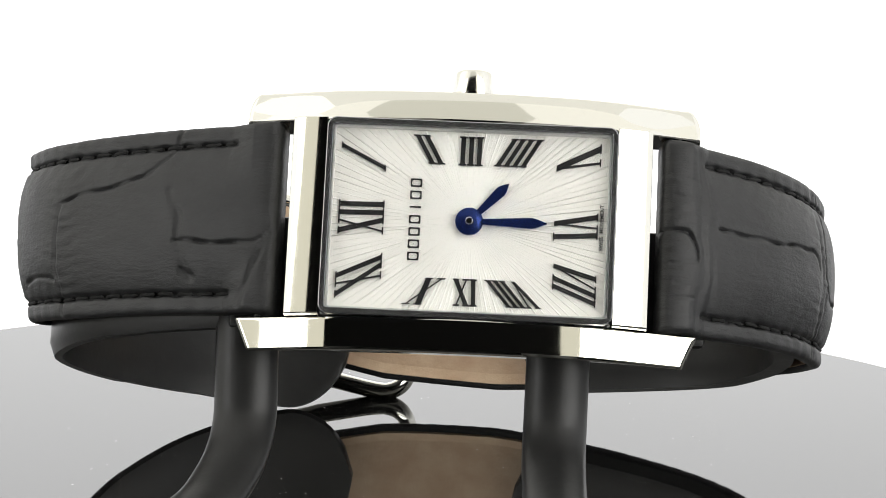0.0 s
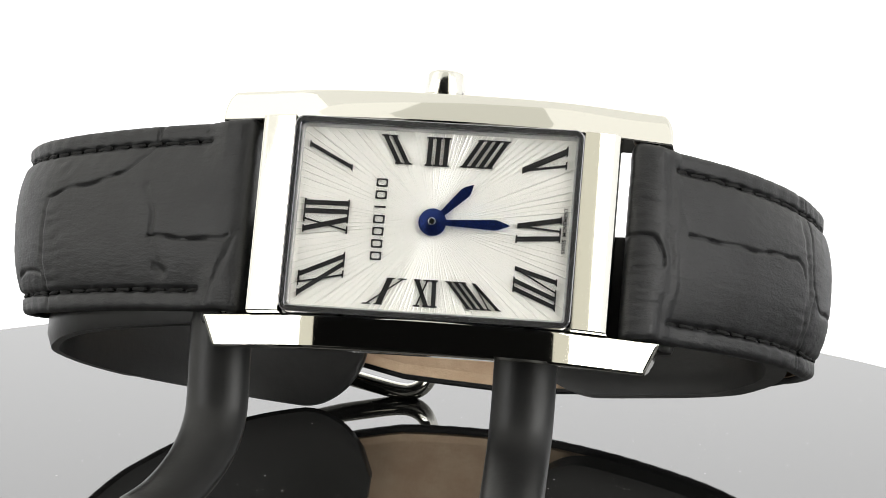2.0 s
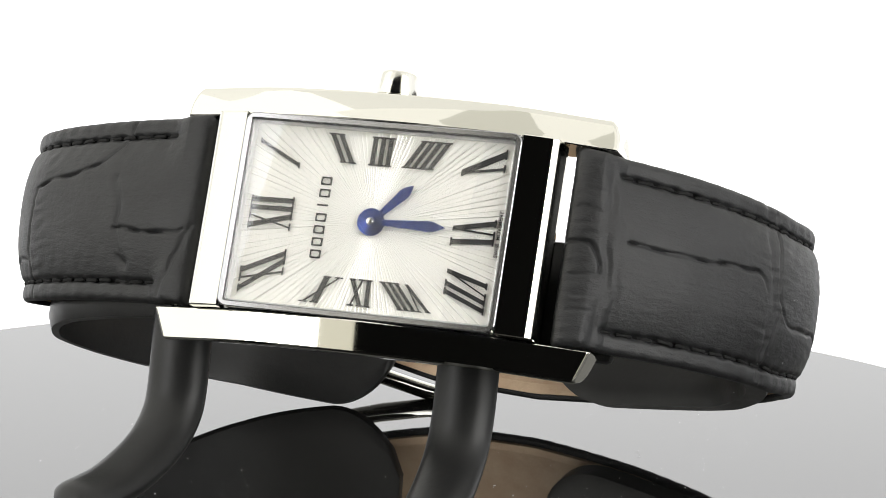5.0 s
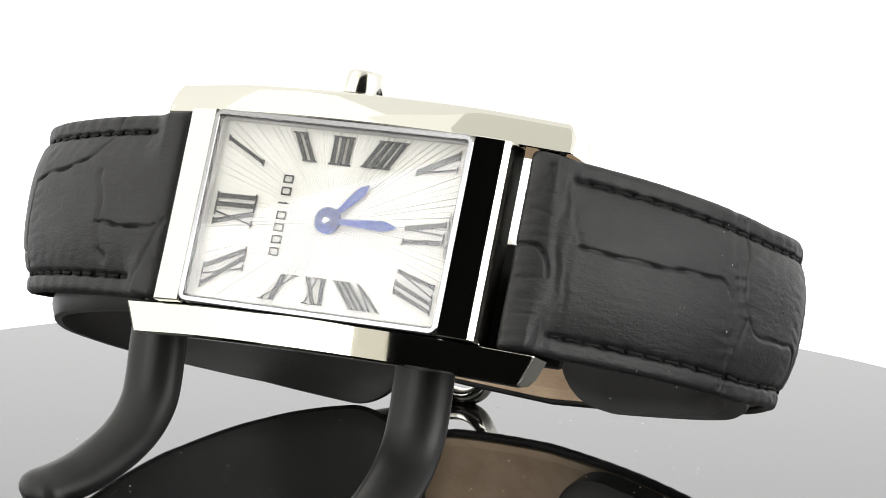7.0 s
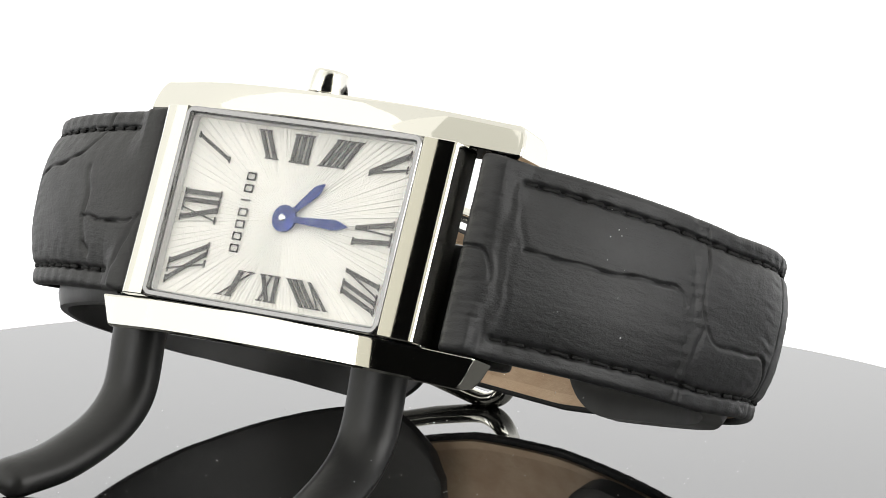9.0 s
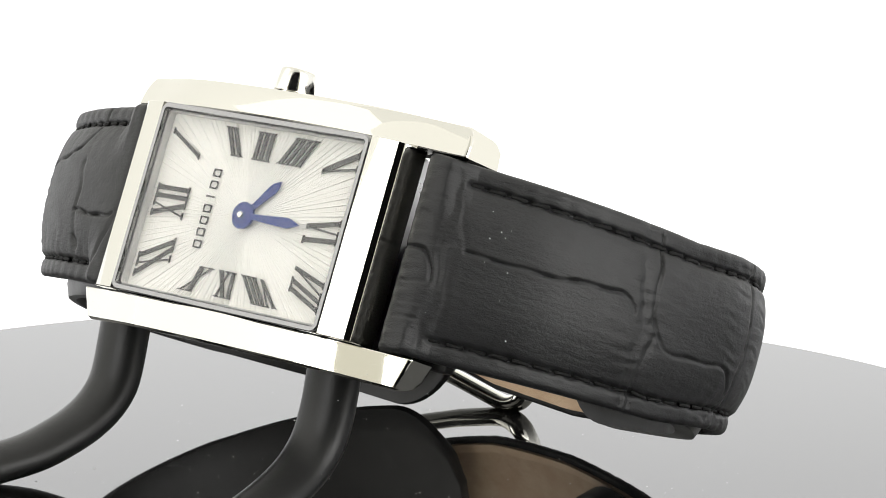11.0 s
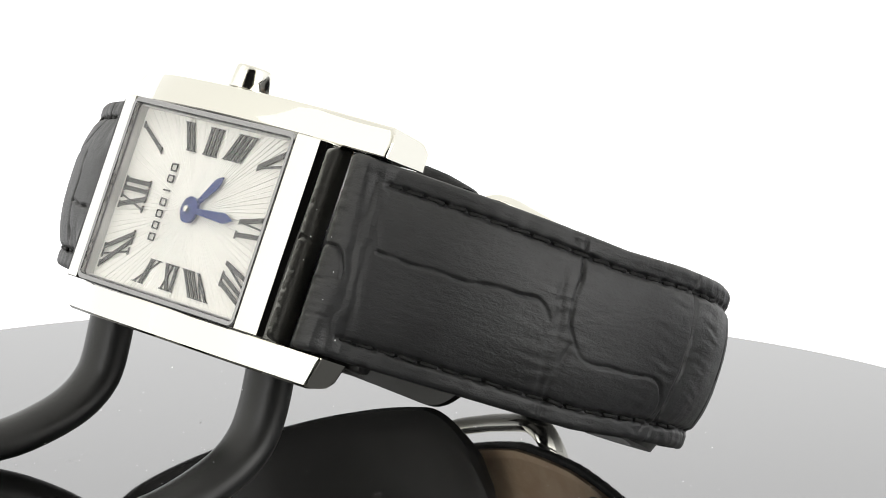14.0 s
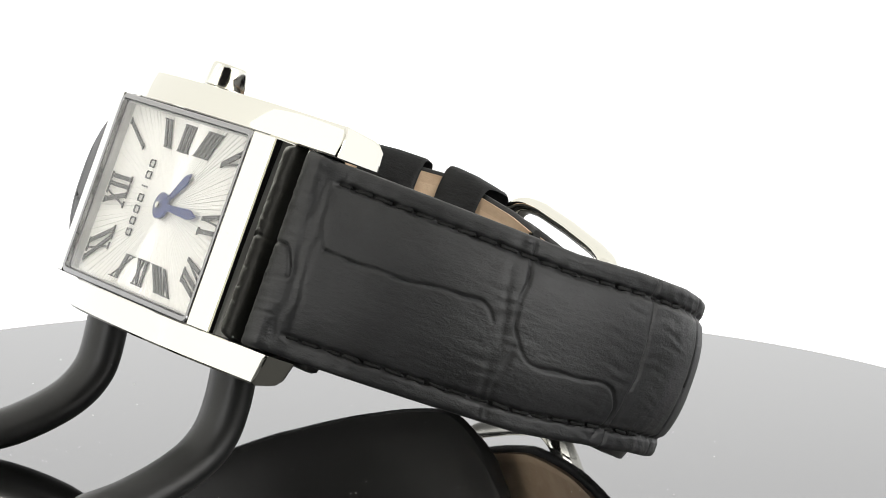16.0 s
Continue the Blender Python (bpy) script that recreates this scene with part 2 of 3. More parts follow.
def rise(s):
    """The back of the loop sits a little higher along v."""
    knots = [float(LOOP_S[40 * i]) for i in range(6, 20)]
    return np.interp(np.asarray(s), knots, (0.0, 0.6, 0.9, 0.7, 0.3, 0.2, 1.2, 3.6, 5.3, 4.8, 2.5, 1.25, 0.6, 0.2))


def on_loop(s, v, n, lift=1.0):
    """Watch-space point in metres at s along the loop, v across it, n outside it."""
    p, nn = loop_at(s)
    q = p + nn * np.asarray(n)[..., None]
    return np.stack([q[..., 0], np.asarray(v) + lift * rise(s), q[..., 1]], -1) * MM


def s_at(index):
    return float(LOOP_S[index * 40])


def ribbon(s0, s1, half, outer, thick, ns, nv, end_round=(0, 0), lift=1.0, base=None):
    """Solid band on the loop. half, outer, thick: functions of s (and v) in mm."""
    ss = np.linspace(s0, s1, ns)
    xs = np.linspace(-1, 1, nv)
    S, X = np.meshgrid(ss, xs, indexing="ij")
    H = half(S)
    d0, d1 = np.abs(S - s0), np.abs(S - s1)
    for d, r in ((d0, end_round[0]), (d1, end_round[1])):
        if r:
            H = np.where(d < r, H * np.sqrt(np.clip(1 - (1 - d / r) ** 2, 0.0004, 1)), H)
    V = X * H
    edge = np.clip((1 - np.abs(X)) * H / 0.7, 0, 1)
    round_off = 1 - np.sqrt(1 - (1 - edge) ** 2)
    top = outer(S, V) - 0.5 * round_off
    low = (base(S) if base else outer(S, V * 0)) - thick(S) + 0.25 * round_off
    A, Bm = on_loop(S, V, top, lift), on_loop(S, V, low, lift)
    bm = bmesh.new()
    ga = [[bm.verts.new(A[i, j]) for j in range(nv)] for i in range(ns)]
    gb = [[bm.verts.new(Bm[i, j]) for j in range(nv)] for i in range(ns)]
    for i in range(ns - 1):
        for j in range(nv - 1):
            bm.faces.new((ga[i][j], ga[i + 1][j], ga[i + 1][j + 1], ga[i][j + 1]))
            bm.faces.new((gb[i][j], gb[i][j + 1], gb[i + 1][j + 1], gb[i + 1][j]))
        for j in (0, nv - 1):
            bm.faces.new((ga[i][j], ga[i + 1][j], gb[i + 1][j], gb[i][j]))
    for i in (0, ns - 1):
        for j in range(nv - 1):
            bm.faces.new((ga[i][j], ga[i][j + 1], gb[i][j + 1], gb[i][j]))
    return bm


# ------------------------------------------------------------------ watch stand
def build_stand():
    stand = tagged(new("watch_stand"), "matt black C-shaped watch stand on two bent legs", "watch stand")
    # inner cuff: an open band with rounded ends behind
    for a, b, low, skin in ((8.0, s_at(11) - 2.5, -7.7, -3.0), (LOOP_L - 8.0, s_at(12) + 3.0, -10.8, -4.1)):
        wide = (6.5 - low) / 2
        bm = ribbon(a, b, lambda s: 0 * s + wide, lambda s, v: 0 * s + skin, lambda s: 0 * s + 5.6 + skin, 110, 13, (0, 8.0), 0.25)
        for vtx in bm.verts:
            vtx.co.y += (low + wide) * MM
            near = min(1.0, max(0.0, 1.0 - (-vtx.co.z / MM - 8) / 30))
            vtx.co.y += 2.0 * MM * near * max(0.0, vtx.co.y / MM / low)
        part("cuff_arm", bm, RUBBER, stand, "", WATCH)
    part("cuff_bridge", box(-21 * MM, 21 * MM, -9 * MM, 1.2 * MM, -9.1 * MM, -7.6 * MM, 0.5 * MM), RUBBER, stand, "", WATCH)
    left = [(-11.0, -22.0, 17.0), (-11.0, -23.0, 13.5), (-11.0, -24.1, 9.4), (-11.1, -25.1, 7.4), (-11.5, -26.8, 5.6), (-12.2, -29.2, 4.1), (-13.5, -32.6, 2.6), (-15.2, -36.2, 1.72)]
    right = [(16.6, -24.0, 18.0), (16.5, -25.0, 13.5), (16.4, -25.8, 10.0), (16.3, -26.9, 7.4), (16.2, -28.8, 5.4), (16.2, -31.8, 3.8), (16.2, -35.4, 2.5), (16.2, -39.0, 1.72)]
    for pts in (left, right):
        part("leg", tube(spline(pts, 8) * MM, 1.72 * MM, 2.8 * MM, 24), RUBBER, stand)
    return stand


# ------------------------------------------------------------------ wristwatch
def arch(u):
    """Fall of the case top along the wrist, steeper past the glass."""
    over = np.interp(np.linspace(0, abs(u), 60), (9.0, 13.5, 16.0, 20.0), (0.0, 0.15, 0.15, -0.03))
    return -0.0077 * u * u - float(np.mean(over)) * abs(u)


def rail(sign):
    """One long side of the case, arched along the wrist, with a sloping polished face."""
    rows = []
    stations = [0, 0.001, 0.0035, 0.007, 0.011, 0.016] + [0.016 + 0.968 * i / 44 for i in range(1, 44)] + [0.984, 0.989, 0.993, 0.9965, 0.999, 1.0]
    for station in stations:
        k = -1 + 2 * station
        top0, low0 = -0.15, (-6.7 if sign > 0 else -5.2)
        prof = [(8.75, top0), (8.85, top0 + 0.05), (9.0, top0 + 0.01), (9.3, top0 - 0.037), (9.65, top0 - 0.112), (10.0, top0 - 0.201), (10.35, top0 - 0.297), (10.7, top0 - 0.407), (11.0, top0 - 0.51), (11.3, top0 - 0.62), (11.42, top0 - 0.71), (11.48, top0 - 0.84), (11.5, top0 - 1.05), (11.2, low0 + 0.9), (11.0, low0 + 0.4), (10.4, low0), (8.75, low0)]
        if sign < 0:
            prof = [(v, top0 + 0.03 - 0.215 * (v - 8.85)) if 8.8 < v < 11.4 and w > -1 else (v, w) for v, w in prof]
        ring = []
        for v, w in prof:
            end = 20.0 - 1.05 * max(0.0, (v - 8.9) / 2.6) if sign < 0 else 19.9 - 1.0 * (1 - math.sqrt(1 - min(0.97, max(0.0, (v - 9.3) / 2.2)) ** 2))
            u = k * end
            fall = arch(u) if w > -3 else -0.0050 * u * u
            away = min(0.28, end - abs(u))
            inset = 0.28 - math.sqrt(max(0.0, 0.0784 - (0.28 - away) ** 2))
            drop = inset * 0.7 if w > -2 else -0.9 * inset
            ring.append((u * MM, sign * (v - inset * 0.7 * (v - 8.75) / 2.75) * MM, (w + fall - drop) * MM))
        rows.append(ring)
    bm = loft(rows)
    bm.verts.ensure_lookup_table()
    return bm


def end_piece(sign):
    """Arched link between the glass and the strap, with a bevelled edge and an upright polished wall."""
    prof = [(12.66 + d, -0.10 - 0.20 * d - 0.0225 * d * d) for d in (0.0, 0.4, 0.8, 1.2, 1.6, 2.0, 2.49)]
    prof += [(15.5, -0.99), (15.61, -1.12), (15.65, -1.38), (15.65, -4.0), (15.4, -4.25), (12.66, -4.25)]
    rows = []
    for v in (-8.68, -8.6, 8.6, 8.68):
        d = 0.0 if abs(v) < 8.65 else 0.06
        rows.append([(sign * (u - d * 0.5) * MM, v * MM, (w - d) * MM) for u, w in prof])
    return loft(rows)


def rect_ring(a, b, ai, bi, z0, z1, r=0.8):
    """A rounded rectangular frame."""
    def outline(x, y, rad):
        out = []
        for cx, cy, s in ((1, 1, 0), (-1, 1, 90), (-1, -1, 180), (1, -1, 270)):
            for k in range(7):
                t = radians(s + 15 * k)
                out.append((cx * (x - rad) + rad * math.cos(t), cy * (y - rad) + rad * math.sin(t)))
        return out
    o, i = outline(a, b, r), outline(ai, bi, max(r - (a - ai), 0.15))
    rows = [[(x * MM, y * MM, z * MM) for x, y in ln] for ln, z in ((o, z0), (o, z1 - 0.08), (outline(a - 0.08, b - 0.08, r), z1), (outline(ai + 0.05, bi + 0.05, max(r - (a - ai), 0.15)), z1), (i, z1 - 0.05), (i, z0), (o, z0))]
    bm = loft(rows, True, False)
    bmesh.ops.remove_doubles(bm, verts=bm.verts, dist=1e-7)
    return bm


def dial_edge(t, a=12.1, b=8.15):
    return min(a / max(abs(math.cos(t)), 1e-6), b / max(abs(math.sin(t)), 1e-6))


def dial_mesh():
    """The flat silvered plate."""
    return box(-12.1 * MM, 12.1 * MM, -8.15 * MM, 8.15 * MM, -1.5 * MM, -1.25 * MM)


def ray_mesh():
    """Narrow stamped ridges that run out from the middle to the edge."""
    rng = random.Random(3)
    bm = bmesh.new()
    n = 132
    for i in range(n):
        t = 2 * math.pi * (i + rng.uniform(-0.12, 0.12)) / n
        wide = rng.choice((0.045, 0.06, 0.085, 0.11))
        d, q = Vector((math.cos(t), math.sin(t))), Vector((-math.sin(t), math.cos(t)))
        r0, r1 = 1.25, dial_edge(t) - 0.05
        rows = []
        for k in (0.0, 0.4, 1.0):
            r = r0 + (r1 - r0) * k
            w = wide * (0.35 + 0.65 * k) * min(1.0, r / 4 + 0.2)
            c = d * r
            rows.append([bm.verts.new((p.x * MM, p.y * MM, z * MM)) for p, z in ((c - q * w, -1.252), (c, -1.252 + 0.72 * w), (c + q * w, -1.252))])
        for e, f in zip(rows, rows[1:]):
            for j in (0, 1):
                bm.faces.new((e[j], e[j + 1], f[j + 1], f[j]))
    return bm


NUMERALS = [("I", (-7.49, 4.47), (-11.29, 6.38), 0.62), ("XII", (-7.45, 0.09), (-11.27, 0.03), 3.03), ("XI", (-7.42, -4.18), (-11.26, -5.98), 2.3), ("II", (-3.04, 5.08), (-4.41, 7.51), 1.5),
            ("III", (-0.11, 5.06), (-0.08, 7.5), 2.16), ("IIII", (3.34, 5.1), (4.75, 7.49), 2.9), ("V", (7.34, 5.05), (11.13, 6.36), 2.0), ("VI", (7.33, -0.2), (11.06, 0.05), 2.30),
            ("VII", (7.43, -4.21), (11.09, -5.68), 2.8), ("VIII", (3.06, -5.08), (4.97, -7.3), 3.08), ("IX", (-0.12, -5.08), (-0.04, -7.33), 2.1), ("X", (-2.69, -5.09), (-4.63, -7.38), 1.75)]


def roman(text, foot, head, width):
    """A seriffed roman numeral between its foot and head lines."""
    foot, head = Vector(foot), Vector(head)
    side = Vector((1, 0)) if abs(head.y) > 7.0 and abs(head.x) < 6 else Vector((0, 1))
    up = head - foot
    if side.x * up.y - side.y * up.x < 0:
        side = -side
    cell = {"I": 0.62, "V": 1.25, "X": 1.3}
    total = sum(cell[c] for c in text)
    z0, z1 = -1.16, -1.02
    bm = bmesh.new()

    def put(x0, x1, thick):
        """A stroke from x0 at the foot to x1 at the head, in cells from the left."""
        pts = []
        for x, y in ((x0 - thick / 2, 0), (x0 + thick / 2, 0), (x1 + thick / 2, 1), (x1 - thick / 2, 1)):
            p = foot + up * y + side * ((x / total - 0.5) * width)
            pts.append((p.x * MM, p.y * MM))
        merge(bm, prism(pts, z0 * MM, z1 * MM))

    def serif(x0, x1, y):
        t = 0.13 / up.length
        pts = []
        for x, yy in ((x0, y - t / 2), (x1, y - t / 2), (x1, y + t / 2), (x0, y + t / 2)):
            p = foot + up * yy + side * ((x / total - 0.5) * width)
            pts.append((p.x * MM, p.y * MM))
        merge(bm, prism(pts, z0 * MM, (z1 + 0.002) * MM))

    x = 0.0
    for c in text:
        w = cell[c]
        if c == "I":
            put(x + w / 2, x + w / 2, 0.34)
            serif(x + 0.02, x + w - 0.02, 0)
            serif(x + 0.02, x + w - 0.02, 1)
        elif c == "V":
            put(x + w * 0.5, x + w * 0.2, 0.34)
            put(x + w * 0.5, x + w * 0.84, 0.12)
            serif(x - 0.02, x + w * 0.42, 1)
            serif(x + w * 0.66, x + w, 1)
        else:
            put(x + w * 0.82, x + w * 0.2, 0.36)
            put(x + w * 0.18, x + w * 0.8, 0.12)
            for a, b2 in ((0.0, 0.42), (0.6, 1.0)):
                serif(x + w * a, x + w * b2, 0)
                serif(x + w * a, x + w * b2, 1)
        x += w
    return bm


def pointer(tip, broad, z):
    """A tapered lozenge hand from the middle to its tip."""
    t = Vector(tip)
    d, n = t.normalized(), Vector((-t.normalized().y, t.normalized().x))
    l = t.length
    shape = [(0.5, 0.21), (l * 0.80, broad), (l * 0.86, broad * 0.8), (l, 0.02)]
    left = [d * a + n * b for a, b in shape]
    right = [d * a - n * b for a, b in shape[::-1]]
    bm = prism([(p.x * MM, p.y * MM) for p in left + right], z * MM, (z + 0.12) * MM)
    return bm


def groove(S, V, lines):
    """Depth of embossed creases: each line is s0, v0, s1, v1, depth, width."""
    out = np.zeros_like(S)
    for s0, v0, s1, v1, depth, width in lines:
        depth, width = depth * 0.85, max(0.17, 0.15 + (width - 0.15) * 0.8)
        ds, dv = s1 - s0, v1 - v0
        k = np.clip(((S - s0) * ds + (V - v0) * dv) / (ds * ds + dv * dv), 0, 1)
        wob = 0.12 * np.sin(S * 1.3 + V * 0.9) + 0.06 * np.sin(V * 2.3 - S)
        d = np.hypot(S - s0 - k * ds + (wob if abs(dv) > abs(ds) else 0), V - v0 - k * dv + (0 if abs(dv) > abs(ds) else wob * 0.6))
        out = np.maximum(out, depth * (0.72 + 0.28 * np.sin(1.9 * S + 1.1 * V + np.sin(0.8 * S))) * np.exp(-(d / width) ** 2))
    return out


def crease(points, depth, width):
    """Short straight steps along a smooth crease through points."""
    path = spline(points, 5)
    return [(*map(float, a), *map(float, b), depth, width) for a, b in zip(path, path[1:])]


LONG_CREASES = (crease([(0.0, 0.4), (2.2, 0.45), (3.6, 0.3), (4.3, -0.6), (4.6, -2.0)], 0.42, 0.17) + crease([(5.6, 5.6), (6.0, 3.6), (6.6, 1.8), (7.3, 1.1)], 0.09, 0.35) + crease([(7.0, 1.1), (8.4, 1.0), (14, 1.0), (18.5, 1.35), (21.0, 1.5), (22.3, 0.2)], 0.34, 0.15)
                + crease([(23.9, 7.6), (24.1, 3.6), (24.3, 0.8), (25.2, -1.0), (26.8, -2.1), (29.5, -2.15), (33.0, -2.1), (35.2, -2.6), (36.2, -3.9), (36.3, -5.4), (35.8, -6.6)], 0.34, 0.16)
                + crease([(22.4, 8.2), (22.7, 4.0), (23.0, 1.0), (23.4, -2.5), (23.9, -7.4)], 0.17, 0.5) + crease([(24.9, -1.2), (24.4, -3.6), (24.9, -7.4)], 0.17, 0.35)
                + crease([(4.9, -7.8), (5.3, -3.0), (5.0, 2.0), (4.8, 7.8)], 0.24, 0.55) + crease([(6.4, -6.8), (6.3, -2.0), (6.2, 1.5)], 0.12, 0.4)
                + crease([(37.2, -7.6), (37.3, 0.0), (37.4, 7.6)], 0.34, 0.2)
                + [(2.4, 3.6, 4.6, 3.2, 0.12, 0.18), (2.8, 5.2, 4.4, 5.0, 0.1, 0.18), (2.2, -2.4, 4.4, -2.2, 0.14, 0.18), (2.6, -4.2, 4.6, -4.0, 0.14, 0.18), (2.4, -5.6, 4.8, -5.2, 0.14, 0.18), (46.5, -7, 46.8, 7, 0.3, 0.3)])
SHORT_CREASES = (crease([(2.8, -1.9), (3.6, -2.3), (7.0, -2.3), (11.0, -2.0)], 0.45, 0.18) + crease([(4.6, -7.9), (3.6, -5.4), (2.8, -3.2), (2.2, -1.6)], 0.2, 0.35)
                 + crease([(9.6, -5.4), (10.0, -4.4), (10.6, -2.0), (10.9, 0.4), (11.6, 2.6)], 0.24, 0.4) + crease([(11.4, 8.2), (11.9, 6.4), (13.2, 5.0), (15.0, 3.9), (18.5, 3.2), (22.0, 2.7), (24.0, 2.3)], 0.42, 0.18)
                 + crease([(24.9, -7.6), (24.6, -3.0), (24.5, 0.5), (24.0, 2.3)], 0.26, 0.26) + crease([(25.3, -4.6), (28.0, -4.2), (31.0, -4.6)], 0.36, 0.2)
                 + [(9.4, -5.2, 10.2, -4.6, 0.4, 0.5)])


def strap_piece(name, s0, s1, flip, creases, watch, label):
    """Padded, embossed strap half with its lining; s runs from the lug."""
    span = abs(s1 - s0)
    run = (lambda S: np.abs(S - s0))

    def half(S):
        k = run(S)
        return 8.45 + 0.26 * np.clip((5 - k) / 3, 0, 1) - (0.85 if flip else 1.25) * np.clip((k - 8) / 45, 0, 1)

    def outer(S, V):
        k = run(S)
        h = half(S)
        x = np.abs(V) / h
        flat = np.clip((7.2 - k) / 2.4, 0, 1)
        pillow = np.clip(1 - np.clip(x / 0.80, 0, 1) ** 2.7, 0, 1)
        pad = 1.12 * (pillow * (1 - flat) + 0.95 * flat) * np.clip((72 - k) / 20, 0, 1)
        twist = 0.06 * V * np.exp(-((k - 31) / 11) ** 2) if flip else 0.0
        pits = 0.36 - 0.13 * np.cos(2 * math.pi * (k - 5.2) / 1.95 + 0.8 * np.sin(0.7 * k)) + 0.05 * np.sin(2.3 * k)
        seam = pits * np.exp(-((np.abs(V) - (h - 1.75)) / 0.25) ** 2) * np.clip((k - 6.4) * 2, 0, 1)
        drop = np.where(k > tail_from, tail_drop * np.clip((k - tail_from) / 6, 0, 1), 0)
        fine = 0.05 * np.sin(3.1 * S + 1.3 * np.sin(1.9 * V)) * np.clip(np.abs(V) / h - 0.3, 0, 1)
        folds = sum(np.exp(-((k - c) / b) ** 2) for c, b in ((3.2, 2.4), (24.5, 2.6), (35.5, 1.8), (41.0, 2.5)) if not flip or c != 3.2)
        wrinkle = 0.036 * folds * np.sin(5.2 * V + 1.7 * np.sin(0.9 * S) + 0.9 * np.sin(2.1 * V + 0.6 * S)) * (0.6 + 0.4 * np.sin(1.3 * S + V))
        return pad - seam - (groove(k - 0.9, V, creases) - wrinkle) * np.clip((k - 1.2) / 1.5, 0, 1) + fine * 0.7 - drop + twist - 0.95

    tail_from, tail_drop = (900, 0) if not flip else (34, 2.3)
    thick = (lambda S: 1.35 - 0.35 * np.clip((run(S) - 10) / 40, 0, 1))
    base = (lambda S: -0.95 - np.where(run(S) > tail_from, tail_drop * np.clip((run(S) - tail_from) / 6, 0, 1), 0))
    ns, nv = int(span / 0.115), 150
    body = part(name, ribbon(s0, s1, half, outer, thick, ns, nv, (0, 0 if flip else 7.0), 1.0, base), LEATHER, watch, label, WATCH, 60)
    out2 = (lambda S, V: base(S) - thick(S) - 0.02)
    part("lining", ribbon(s0 + (9 if s1 > s0 else -9), s1, lambda S: half(S) - 0.45, out2, lambda S: 0 * S + 0.4, 90, 7, (0, 0 if flip else 7.0)), LINING, body, "tan leather lining")
    # stitches lie in the seam on both edges
    bm = tube([(-0.62 * MM, 0, 0), (-0.3 * MM, 0, 0.06 * MM), (0.3 * MM, 0, 0.06 * MM), (0.62 * MM, 0, 0)], 0.15 * MM, 0.19 * MM, 8, Vector((0, 1, 0)))
    soften(bm)
    me = bpy.data.meshes.new("stitch")
    bm.to_mesh(me)
    bm.free()
    me.materials.append(THREAD)
    step = 1.95
    rng = random.Random(8)
    for side in (-1, 1):
        for i in range(int((min(span, 46) - 8) / step)):
            k = 7.15 + i * step
            s = s0 + k if s1 > s0 else s0 - k
            h = float(half(np.array(s)))
            v = side * (h - 1.75)
            n = float(outer(np.array([s]), np.array([v]))[0]) + rng.uniform(-0.09, 0.03)
            p = Vector(on_loop(np.array(s), np.array(v), np.array(n)))
            q = Vector(on_loop(np.array(s + 0.2), np.array(v), np.array(n)))
            nn = loop_at(np.array(s))[1]
            x = (q - p).normalized()
            zed = Vector((nn[0], 0, nn[1]))
            y = zed.cross(x)
            x, y = x + y * rng.uniform(-0.2, 0.2), y - x * 0
            m = Matrix(((x.x, y.x, zed.x, p.x), (x.y, y.y, zed.y, p.y), (x.z, y.z, zed.z, p.z), (0, 0, 0, 1)))
            st = new("stitch", me)
            st.parent = body
            st.matrix_basis = m
    return body


